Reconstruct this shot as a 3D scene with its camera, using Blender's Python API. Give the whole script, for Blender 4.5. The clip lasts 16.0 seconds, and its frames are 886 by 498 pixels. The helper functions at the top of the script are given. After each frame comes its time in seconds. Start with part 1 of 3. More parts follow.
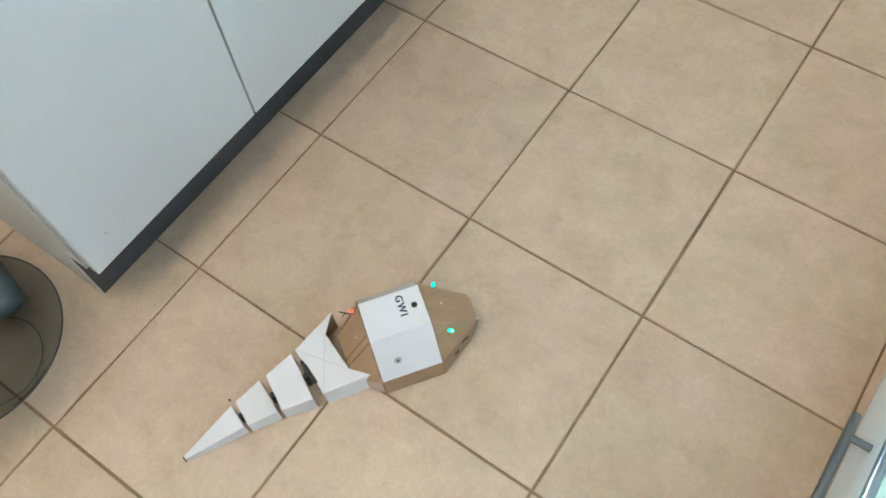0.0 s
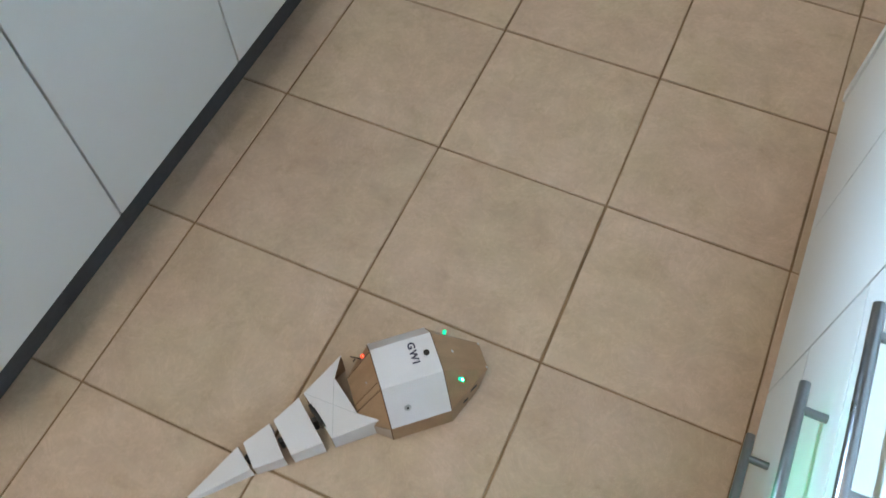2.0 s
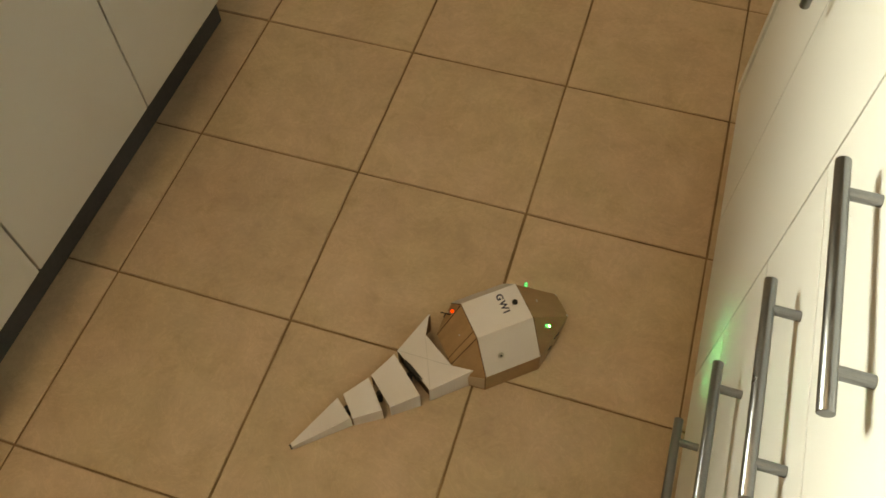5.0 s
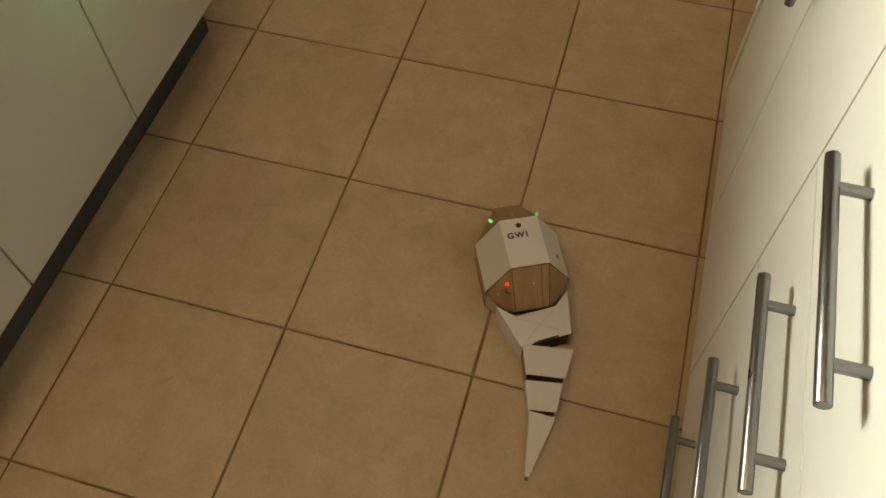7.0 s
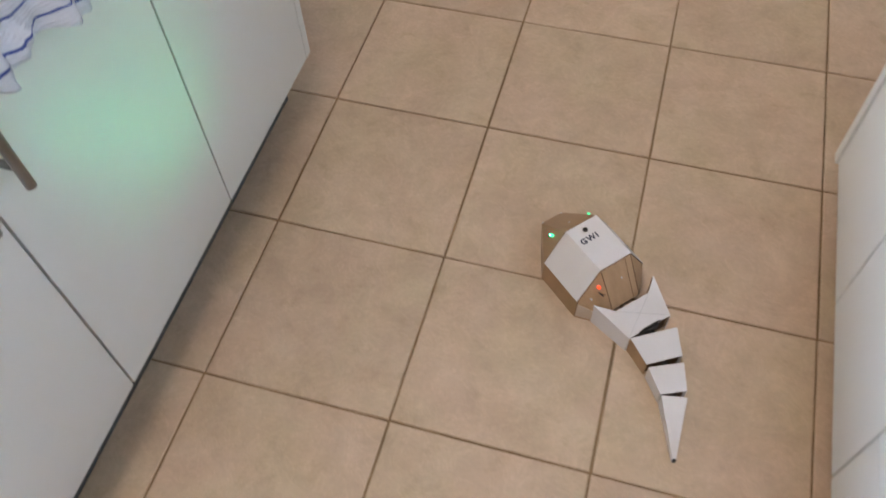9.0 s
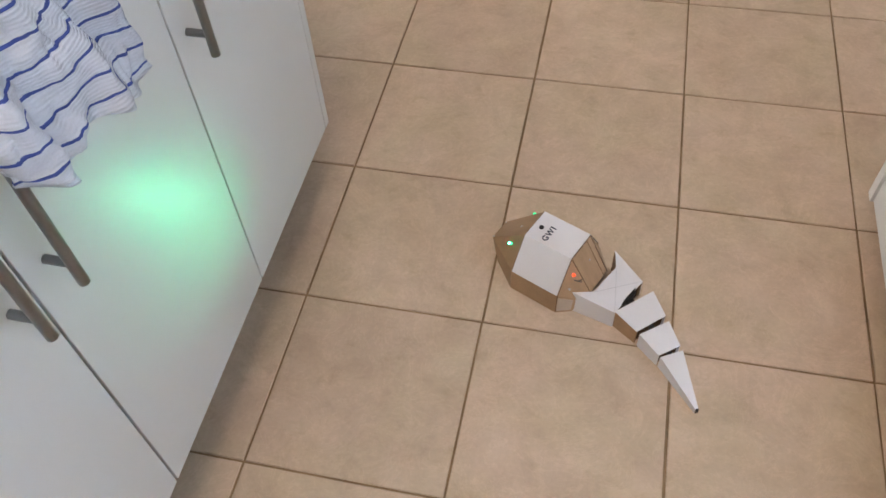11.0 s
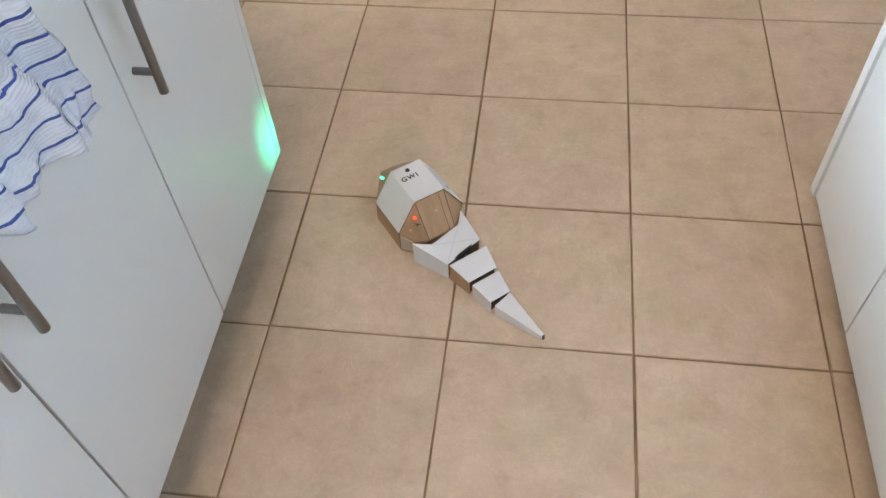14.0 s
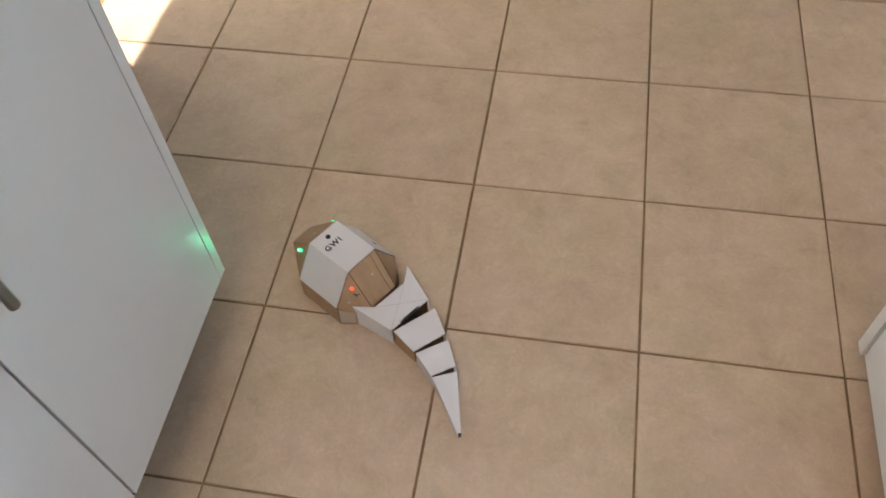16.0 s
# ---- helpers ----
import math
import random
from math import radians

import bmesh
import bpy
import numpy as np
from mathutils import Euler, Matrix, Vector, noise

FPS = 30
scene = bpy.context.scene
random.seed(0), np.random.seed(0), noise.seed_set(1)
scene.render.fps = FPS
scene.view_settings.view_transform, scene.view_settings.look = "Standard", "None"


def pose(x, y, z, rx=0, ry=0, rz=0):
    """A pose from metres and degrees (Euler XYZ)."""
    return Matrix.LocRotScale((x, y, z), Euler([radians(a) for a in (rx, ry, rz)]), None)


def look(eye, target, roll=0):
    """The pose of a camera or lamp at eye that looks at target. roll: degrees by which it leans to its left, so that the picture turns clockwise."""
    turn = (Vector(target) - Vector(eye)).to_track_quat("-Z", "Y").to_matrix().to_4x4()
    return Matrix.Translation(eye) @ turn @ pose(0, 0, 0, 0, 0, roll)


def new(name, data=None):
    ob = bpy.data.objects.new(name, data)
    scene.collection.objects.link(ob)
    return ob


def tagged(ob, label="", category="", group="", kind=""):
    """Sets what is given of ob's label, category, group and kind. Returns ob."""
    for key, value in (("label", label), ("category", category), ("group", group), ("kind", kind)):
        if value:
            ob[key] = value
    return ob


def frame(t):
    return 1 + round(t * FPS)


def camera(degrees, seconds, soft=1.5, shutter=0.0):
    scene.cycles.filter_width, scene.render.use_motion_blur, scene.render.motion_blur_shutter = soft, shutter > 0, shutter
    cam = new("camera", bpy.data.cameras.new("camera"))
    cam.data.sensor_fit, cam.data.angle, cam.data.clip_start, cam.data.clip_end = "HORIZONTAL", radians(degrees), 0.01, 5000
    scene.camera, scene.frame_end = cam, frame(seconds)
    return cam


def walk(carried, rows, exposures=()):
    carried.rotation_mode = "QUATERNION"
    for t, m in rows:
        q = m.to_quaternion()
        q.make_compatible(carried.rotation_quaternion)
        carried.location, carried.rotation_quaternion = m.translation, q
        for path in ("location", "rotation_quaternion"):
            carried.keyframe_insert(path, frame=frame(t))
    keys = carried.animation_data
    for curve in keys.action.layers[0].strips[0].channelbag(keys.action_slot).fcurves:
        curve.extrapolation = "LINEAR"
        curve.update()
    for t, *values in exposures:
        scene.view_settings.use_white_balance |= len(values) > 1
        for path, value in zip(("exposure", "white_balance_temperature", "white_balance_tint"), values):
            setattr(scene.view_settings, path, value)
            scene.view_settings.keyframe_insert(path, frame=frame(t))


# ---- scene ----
from mathutils.bvhtree import BVHTree

# ---- camera ----
cam = camera(56.8, 16.0, soft=1.5, shutter=0.5)

# seconds, place, yaw, pitch, roll
CAM_ROWS = [
    (0, 0.7656, -0.5809, 1.2186, 40.79, -61.26, -6.68),
    (0.5, 0.7610, -0.5793, 1.2216, 39.90, -60.81, -7.99),
    (1, 0.7615, -0.5783, 1.2209, 36.60, -60.36, -6.81),
    (1.5, 0.7563, -0.5668, 1.2228, 32.69, -60.41, -5.87),
    (2, 0.7512, -0.5285, 1.2458, 25.74, -59.57, -1.61),
    (2.5, 0.7558, -0.5201, 1.2484, 24.51, -58.75, -2.47),
    (3, 0.7623, -0.5173, 1.2540, 23.20, -58.04, -1.82),
    (3.5, 0.7732, -0.5193, 1.2605, 21.94, -57.65, -1.64),
    (4, 0.7823, -0.5255, 1.2598, 19.85, -57.84, -1.43),
    (4.5, 0.7816, -0.5271, 1.2616, 19.16, -58.11, -1.34),
    (5, 0.7892, -0.5292, 1.2605, 18.38, -58.14, -1.20),
    (7.3, 0.7865, -0.5329, 1.2624, 17.12, -57.60, -1.53),
    (7.5, 0.8004, -0.5177, 1.2754, 19.81, -56.31, -3.72),
    (8, 0.7762, -0.5056, 1.2855, 22.56, -54.96, -5.39),
    (8.5, 0.6831, -0.5330, 1.2879, 20.66, -54.98, -4.82),
    (9, 0.5933, -0.4622, 1.2733, 18.20, -56.13, -2.86),
    (9.2, 0.5537, -0.4376, 1.2725, 18.40, -56.00, -2.29),
    (11.3, 0.4727, -0.4507, 1.2510, 14.74, -52.12, -4.75),
    (11.5, 0.4647, -0.4473, 1.2538, 13.79, -52.22, -4.53),
    (12, 0.4768, -0.4449, 1.2553, 12.06, -52.10, -4.44),
    (12.5, 0.4763, -0.4468, 1.2608, 11.68, -51.79, -4.22),
    (13, 0.4788, -0.4490, 1.2621, 11.07, -51.66, -4.11),
    (13.5, 0.4820, -0.4526, 1.2619, 10.75, -51.45, -4.17),
    (14, 0.4829, -0.4552, 1.2624, 10.40, -51.24, -4.17),
    (14.5, 0.4596, -0.4563, 1.2744, 11.20, -48.94, -4.80),
    (15, 0.4465, -0.3875, 1.2636, 10.15, -49.55, -5.51),
    (15.5, 0.5151, -0.1773, 1.2613, 12.85, -50.57, -4.75),
    (16, 0.5118, -0.0448, 1.2449, 13.57, -53.99, -4.70),
]


def cam_pose(x, y, z, yaw, pitch, roll):
    return pose(x, y, z, 0, 0, yaw) @ pose(0, 0, 0, 90 + pitch) @ pose(0, 0, 0, 0, 0, roll)


# seconds, stops, kelvin, tint
EXPOSURES = [
    (0.0, 1.42, 7050, 3), (1.5, 1.34, 6950, 3), (2.0, 0.86, 7100, 6), (3.0, 0.51, 8200, 14), (3.5, 0.10, 10900, 14),
    (4.0, -0.28, 28000, 13), (5.0, 0.10, 30000, 14), (7.3, -0.27, 28000, 15), (8.0, 0.46, 11900, 19), (8.5, 0.83, 8600, 19), (9.0, 1.00, 7950, 18),
    (11.3, 1.15, 7800, 18), (12.0, 1.18, 7800, 18), (14.0, 1.31, 7500, 13), (14.5, 1.32, 7500, 13), (16.0, 1.00, 7950, 16),
]
cam_rows = [(r[0], cam_pose(*r[1:])) for r in CAM_ROWS]
walk(cam, cam_rows, EXPOSURES)

# ---- world and light ----
TILE = 1 / 3
WALL_X = -0.63          # wall behind the long white base cabinets
world = bpy.data.worlds.new("world")
scene.world = world
world.use_nodes = True
wn = world.node_tree.nodes
sky = wn.new("ShaderNodeTexSky")
sky.sky_type, sky.sun_disc = "NISHITA", False
sky.sun_elevation, sky.sun_rotation = radians(78), radians(130)
wn["Background"].inputs["Strength"].default_value = 0.12
world.node_tree.links.new(sky.outputs["Color"], wn["Background"].inputs["Color"])


def area_lamp(name, m, w, h, power, colour, spread=180):
    data = bpy.data.lights.new(name, "AREA")
    data.shape, data.size, data.size_y, data.energy, data.color = "RECTANGLE", w, h, power, colour
    data.spread = radians(spread)
    ob = new(name, data)
    ob.matrix_world = m
    return ob


sun_data = bpy.data.lights.new("sun", "SUN")
sun_data.energy, sun_data.angle, sun_data.color = 5.0, radians(0.6), (1.0, 0.98, 0.95)
sun = new("sun", sun_data)
sun.matrix_world = look((-1.0, 1.0, 6.0), (-0.05, 0.2, 0.0))
# daylight in the window over the counter and in the glazed door
area_lamp("window_light", look((WALL_X - 0.02, -0.16, 1.22), (0.9, -0.22, 1.00)), 0.70, 0.44, 25.5, (0.43, 0.675, 1.0), 95)
area_lamp("door_light", look((WALL_X - 0.02, 1.95, 1.1), (1.0, 1.7, 0.6)), 0.85, 1.95, 0.4, (0.92, 0.97, 1.0))
# overhead fill added to balance the floor; no such lamp is known here
area_lamp("overhead_fill_light", look((0.24, -0.72, 2.42), (0.24, -0.719, 0.0)), 0.55, 1.15, 7.0, (1.0, 0.93, 0.85))


# ---- materials ----
def mat(name, colour, rough=0.5, metal=0.0, vary=0.08, scale=8.0, fine=90.0, bump=0.05, spread=0.0, stretch=(1, 1, 1), spec=0.5):
    """A surface with broad and fine variation of its colour and a fine relief; spread: how far pieces differ."""
    m = bpy.data.materials.new(name)
    m.use_nodes = True
    n, l = m.node_tree.nodes, m.node_tree.links
    b = n["Principled BSDF"]
    b.inputs["Metallic"].default_value = metal
    b.inputs["Specular IOR Level"].default_value = spec
    tc, mp = n.new("ShaderNodeTexCoord"), n.new("ShaderNodeMapping")
    mp.inputs["Scale"].default_value = stretch
    l.new(tc.outputs["Object"], mp.inputs["Vector"])
    big, small = n.new("ShaderNodeTexNoise"), n.new("ShaderNodeTexNoise")
    big.inputs["Scale"].default_value, small.inputs["Scale"].default_value = scale, fine
    big.inputs["Detail"].default_value, small.inputs["Detail"].default_value = 5, 4
    for t in (big, small):
        l.new(mp.outputs["Vector"], t.inputs["Vector"])
    mix = n.new("ShaderNodeMix")
    mix.data_type = "FLOAT"
    mix.inputs[0].default_value = 0.35
    l.new(big.outputs["Fac"], mix.inputs[2])
    l.new(small.outputs["Fac"], mix.inputs[3])
    ramp = n.new("ShaderNodeValToRGB")
    lo = [max(0, c * (1 - 1.6 * vary)) for c in colour]
    hi = [min(1, c * (1 + 1.6 * vary)) for c in colour]
    ramp.color_ramp.elements[0].position, ramp.color_ramp.elements[0].color = 0.3, (*lo, 1)
    ramp.color_ramp.elements[1].position, ramp.color_ramp.elements[1].color = 0.7, (*hi, 1)
    l.new(mix.outputs[0], ramp.inputs[0])
    out = ramp.outputs["Color"]
    if spread:
        info, hsv, mr = n.new("ShaderNodeObjectInfo"), n.new("ShaderNodeHueSaturation"), n.new("ShaderNodeMapRange")
        mr.inputs["To Min"].default_value, mr.inputs["To Max"].default_value = 1 - spread, 1 + spread
        l.new(info.outputs["Random"], mr.inputs["Value"])
        l.new(mr.outputs["Result"], hsv.inputs["Value"])
        l.new(out, hsv.inputs["Color"])
        out = hsv.outputs["Color"]
    l.new(out, b.inputs["Base Color"])
    rr = n.new("ShaderNodeMapRange")
    rr.inputs["To Min"].default_value, rr.inputs["To Max"].default_value = max(0.02, rough - 0.07), min(1, rough + 0.07)
    l.new(big.outputs["Fac"], rr.inputs["Value"])
    l.new(rr.outputs["Result"], b.inputs["Roughness"])
    if bump:
        bp = n.new("ShaderNodeBump")
        bp.inputs["Strength"].default_value, bp.inputs["Distance"].default_value = bump, 0.002
        l.new(small.outputs["Fac"], bp.inputs["Height"])
        l.new(bp.outputs["Normal"], b.inputs["Normal"])
    return m


def tile_material():
    """Glazed beige stoneware: cloudy, with sparse darker veins and specks; each tile shows another part of the pattern."""
    m = bpy.data.materials.new("stoneware_tile")
    m.use_nodes = True
    n, l = m.node_tree.nodes, m.node_tree.links
    b = n["Principled BSDF"]
    tc, info = n.new("ShaderNodeTexCoord"), n.new("ShaderNodeObjectInfo")
    off = n.new("ShaderNodeVectorMath")
    off.operation = "MULTIPLY_ADD"
    comb = n.new("ShaderNodeCombineXYZ")
    for k in range(3):
        l.new(info.outputs["Random"], comb.inputs[k])
    l.new(comb.outputs[0], off.inputs[0])
    off.inputs[1].default_value = (37.0, 53.0, 71.0)
    l.new(tc.outputs["Object"], off.inputs[2])

    def noise_tex(scale, detail, rough, warp=0.0):
        t = n.new("ShaderNodeTexNoise")
        t.inputs["Scale"].default_value, t.inputs["Detail"].default_value = scale, detail
        t.inputs["Roughness"].default_value, t.inputs["Distortion"].default_value = rough, warp
        l.new(off.outputs[0], t.inputs["Vector"])
        return t

    def ramp(src, stops):
        r = n.new("ShaderNodeValToRGB")
        e = r.color_ramp.elements
        while len(e) < len(stops):
            e.new(0.5)
        for k, (p, c) in enumerate(stops):
            e[k].position, e[k].color = p, (*c, 1)
        l.new(src, r.inputs[0])
        return r.outputs["Color"]

    def mixed(kind, fac, a, c):
        x = n.new("ShaderNodeMix")
        x.data_type, x.blend_type = "RGBA", kind
        x.inputs[0].default_value = fac
        l.new(a, x.inputs[6])
        l.new(c, x.inputs[7])
        return x.outputs[2]

    cloud = noise_tex(11.0, 7, 0.66, 0.3)
    base = ramp(cloud.outputs["Fac"], [(0.29, (0.52, 0.387, 0.292)), (0.5, (0.61, 0.458, 0.354)), (0.71, (0.685, 0.525, 0.412))])
    grain = noise_tex(120.0, 3, 0.6)
    base = mixed("MULTIPLY", 0.5, base, ramp(grain.outputs["Fac"], [(0.3, (0.86, 0.86, 0.86)), (0.7, (1, 1, 1))]))
    veins = noise_tex(9.0, 8, 0.7, 2.2)
    base = mixed("MULTIPLY", 0.7, base, ramp(veins.outputs["Fac"], [(0.465, (0.90, 0.90, 0.89)), (0.495, (1, 1, 1)), (0.525, (0.90, 0.90, 0.89))]))
    blot = noise_tex(20.0, 5, 0.65, 0.3)
    base = mixed("MULTIPLY", 0.8, base, ramp(blot.outputs["Fac"], [(0.26, (0.84, 0.83, 0.76)), (0.44, (1, 1, 1))]))
    drift = noise_tex(5.0, 3, 0.5, 0.4)
    base = mixed("MULTIPLY", 0.8, base, ramp(drift.outputs["Fac"], [(0.34, (0.93, 0.965, 0.90)), (0.60, (1, 0.985, 0.985))]))
    hsv, mr = n.new("ShaderNodeHueSaturation"), n.new("ShaderNodeMapRange")
    mr.inputs["To Min"].default_value, mr.inputs["To Max"].default_value = 0.95, 1.05
    l.new(info.outputs["Random"], mr.inputs["Value"])
    l.new(mr.outputs["Result"], hsv.inputs["Value"])
    l.new(base, hsv.inputs["Color"])
    l.new(hsv.outputs["Color"], b.inputs["Base Color"])
    rr = n.new("ShaderNodeMapRange")
    rr.inputs["To Min"].default_value, rr.inputs["To Max"].default_value = 0.36, 0.55
    l.new(cloud.outputs["Fac"], rr.inputs["Value"])
    l.new(rr.outputs["Result"], b.inputs["Roughness"])
    b.inputs["Specular IOR Level"].default_value = 0.35
    bp = n.new("ShaderNodeBump")
    bp.inputs["Strength"].default_value, bp.inputs["Distance"].default_value = 0.25, 0.0015
    l.new(blot.outputs["Fac"], bp.inputs["Height"])
    l.new(bp.outputs["Normal"], b.inputs["Normal"])
    return m


def glow(name, colour, strength):
    m = bpy.data.materials.new(name)
    m.use_nodes = True
    b = m.node_tree.nodes["Principled BSDF"]
    b.inputs["Base Color"].default_value = (*[0.6 * c for c in colour], 1)
    b.inputs["Emission Color"].default_value = (*colour, 1)
    b.inputs["Emission Strength"].default_value = strength
    b.inputs["Roughness"].default_value = 0.2
    return m


def see_through(name, tint, rough=0.08, ior=1.45, gloss=None):
    m = bpy.data.materials.new(name)
    m.use_nodes = True
    n, l = m.node_tree.nodes, m.node_tree.links
    out = n["Material Output"]
    tr, gl, mx, fr = n.new("ShaderNodeBsdfTransparent"), n.new("ShaderNodeBsdfGlossy"), n.new("ShaderNodeMixShader"), n.new("ShaderNodeFresnel")
    tr.inputs["Color"].default_value = (*tint, 1)
    gl.inputs["Roughness"].default_value = rough
    fr.inputs["IOR"].default_value = ior
    if gloss is None:
        l.new(fr.outputs[0], mx.inputs[0])
    else:
        mx.inputs[0].default_value = gloss
    l.new(tr.outputs[0], mx.inputs[1])
    l.new(gl.outputs[0], mx.inputs[2])
    l.new(mx.outputs[0], out.inputs["Surface"])
    return m


def towel_material():
    """White cotton with thin blue stripes along the cloth's width, 27 mm apart."""
    m = mat("striped_cotton", (0.50, 0.53, 0.60), 0.95, vary=0.05, scale=30, fine=500, bump=0.5, spec=0.1)
    n, l = m.node_tree.nodes, m.node_tree.links
    b = n["Principled BSDF"]
    white = b.inputs["Base Color"].links[0].from_socket
    uv, sep, md, cmp_ = n.new("ShaderNodeUVMap"), n.new("ShaderNodeSeparateXYZ"), n.new("ShaderNodeMath"), n.new("ShaderNodeMath")
    l.new(uv.outputs["UV"], sep.inputs[0])
    md.operation, md.inputs[1].default_value = "PINGPONG", 0.0137
    l.new(sep.outputs["Y"], md.inputs[0])
    cmp_.operation, cmp_.inputs[1].default_value = "LESS_THAN", 0.0017
    l.new(md.outputs[0], cmp_.inputs[0])
    x = n.new("ShaderNodeMix")
    x.data_type = "RGBA"
    x.inputs[7].default_value = (0.05, 0.08, 0.27, 1)
    l.new(cmp_.outputs[0], x.inputs[0])
    l.new(white, x.inputs[6])
    l.new(x.outputs[2], b.inputs["Base Color"])
    # fine crinkled ribs of the weave
    rib, bp = n.new("ShaderNodeTexWave"), n.new("ShaderNodeBump")
    rib.bands_direction = "Y"
    rib.inputs["Scale"].default_value, rib.inputs["Distortion"].default_value = 75.0, 0.9
    rib.inputs["Detail"].default_value, rib.inputs["Detail Scale"].default_value = 2.0, 0.9
    l.new(uv.outputs["UV"], rib.inputs["Vector"])
    bp.inputs["Strength"].default_value, bp.inputs["Distance"].default_value = 0.5, 0.0014
    l.new(rib.outputs["Fac"], bp.inputs["Height"])
    l.new(bp.outputs["Normal"], b.inputs["Normal"])
    return m


TILE_MAT = tile_material()
GROUT = mat("grout", (0.27, 0.18, 0.108), 0.95, vary=0.25, scale=14, fine=300, bump=0.4, spec=0.2)
LAMINATE = mat("white_laminate", (0.59, 0.595, 0.59), 0.38, vary=0.015, scale=3, fine=400, bump=0.02)
CARCASS = mat("melamine_board", (0.60, 0.60, 0.59), 0.5, vary=0.03)
PLINTH_DARK = mat("dark_plinth", (0.055, 0.055, 0.06), 0.55, vary=0.2, scale=10, bump=0.1)
PLINTH_PALE = mat("pale_plinth", (0.42, 0.33, 0.25), 0.6, vary=0.1)
STEEL = mat("brushed_steel", (0.23, 0.235, 0.245), 0.30, metal=1.0, vary=0.05, scale=20, fine=300, bump=0.05, stretch=(1, 1, 1))
COUNTER = mat("white_worktop", (0.70, 0.71, 0.70), 0.4, vary=0.06, scale=60, fine=300, bump=0.05)
PLASTER = mat("wall_paint", (0.72, 0.69, 0.64), 0.9, vary=0.02, scale=2, fine=150, bump=0.15, spec=0.2)
CEILING_PAINT = mat("ceiling_paint", (0.78, 0.77, 0.75), 0.95, vary=0.02, scale=2, fine=150, bump=0.1, spec=0.2)
FRAME_PAINT = mat("white_frame", (0.78, 0.78, 0.78), 0.4, vary=0.02)
CARDBOARD = mat("cardboard", (0.41, 0.265, 0.165), 0.85, vary=0.09, scale=25, fine=260, bump=0.12, stretch=(1, 3, 1), spec=0.2)
CARD_PALE = mat("pale_card", (0.50, 0.40, 0.33), 0.85, vary=0.06, scale=25, fine=260, bump=0.1, spec=0.2)
# cardboard darkened for the shade in folds and inside the tail boxes
CARD_DARK = mat("shaded_cardboard", (0.13, 0.08, 0.05), 0.9, vary=0.1, scale=25, fine=260, bump=0.1, spec=0.1)
CARD_TAPED = mat("taped_cardboard", (0.38, 0.245, 0.152), 0.5, vary=0.09, scale=25, fine=260, bump=0.05, stretch=(1, 3, 1), spec=0.35)
PAPER = mat("white_card", (0.69, 0.675, 0.70), 0.7, vary=0.02, scale=20, fine=300, bump=0.06, spec=0.25)
PAPER_GREY = mat("grey_crease", (0.50, 0.50, 0.52), 0.8, vary=0.1)
INK = mat("dark_blue_ink", (0.012, 0.012, 0.05), 0.5, vary=0.2)
BLACK = mat("black_plastic", (0.015, 0.015, 0.016), 0.45, vary=0.2)
SCREW = mat("zinc_screw", (0.55, 0.55, 0.56), 0.5, metal=1.0, vary=0.1)
SMOKE = see_through("smoky_plastic", (0.42, 0.45, 0.45), rough=0.3, gloss=0.03)
BLUE_PLASTIC = mat("blue_grey_plastic", (0.06, 0.085, 0.10), 0.4, vary=0.1)
CRUMB = mat("crumb", (0.06, 0.04, 0.03), 0.9)
SMOKE_RIM = mat("smoky_rim", (0.03, 0.032, 0.035), 0.3, vary=0.1)
GLASS = see_through("window_glass", (0.97, 0.98, 0.98), rough=0.01)
TOWEL = towel_material()
GREEN_BEAM = glow("green_led_die", (0.0, 1.0, 0.55), 300000.0)
GREEN_HALO = glow("green_led_reflector", (0.0, 1.0, 0.55), 3600.0)
GREEN_GLOW = glow("green_led_lens", (0.0, 0.90, 0.42), 0.75)
RED_GLOW = glow("red_led_lens", (1.0, 0.06, 0.025), 1.5)
# glow of the added ceiling lamp
FILL_DIFFUSER = glow("fill_lamp_diffuser", (1.0, 0.96, 0.91), 0.9)
OUTDOORS = glow("bright_outdoors", (0.95, 0.98, 1.0), 3.0)


# ---- building helpers ----
def part(name, bm, material, parent=None, label="", smooth=False):
    me = bpy.data.meshes.new(name)
    bmesh.ops.recalc_face_normals(bm, faces=bm.faces)
    bm.to_mesh(me)
    bm.free()
    me.materials.append(material)
    if smooth:
        for p in me.polygons:
            p.use_smooth = True
    ob = new(name, me)
    if parent:
        ob.parent = parent
    if label:
        tagged(ob, label)
    return ob


def box(bm, x0, y0, z0, x1, y1, z1, bevel=0.0):
    vs = bmesh.ops.create_cube(bm, size=1.0)["verts"]
    for v in vs:
        v.co = ((x0 + x1) / 2 + v.co.x * (x1 - x0), (y0 + y1) / 2 + v.co.y * (y1 - y0), (z0 + z1) / 2 + v.co.z * (z1 - z0))
    if bevel:
        es = list({e for v in vs for e in v.link_edges})
        bmesh.ops.bevel(bm, geom=es, offset=bevel, segments=2, profile=0.6, affect="EDGES")
    return bm


def rod(bm, a, b, r, seg=16, bevel=0.0):
    a, b = Vector(a), Vector(b)
    m = Matrix.Translation((a + b) / 2) @ (b - a).to_track_quat("Z", "Y").to_matrix().to_4x4()
    vs = bmesh.ops.create_cone(bm, cap_ends=True, segments=seg, radius1=r, radius2=r, depth=(b - a).length, matrix=m)["verts"]
    if bevel:
        rims = [e for e in {e for v in vs for e in v.link_edges} if sum(len(f.verts) > 4 for f in e.link_faces) == 1]
        bmesh.ops.bevel(bm, geom=rims, offset=bevel, segments=2, profile=0.5, affect="EDGES")
    return bm


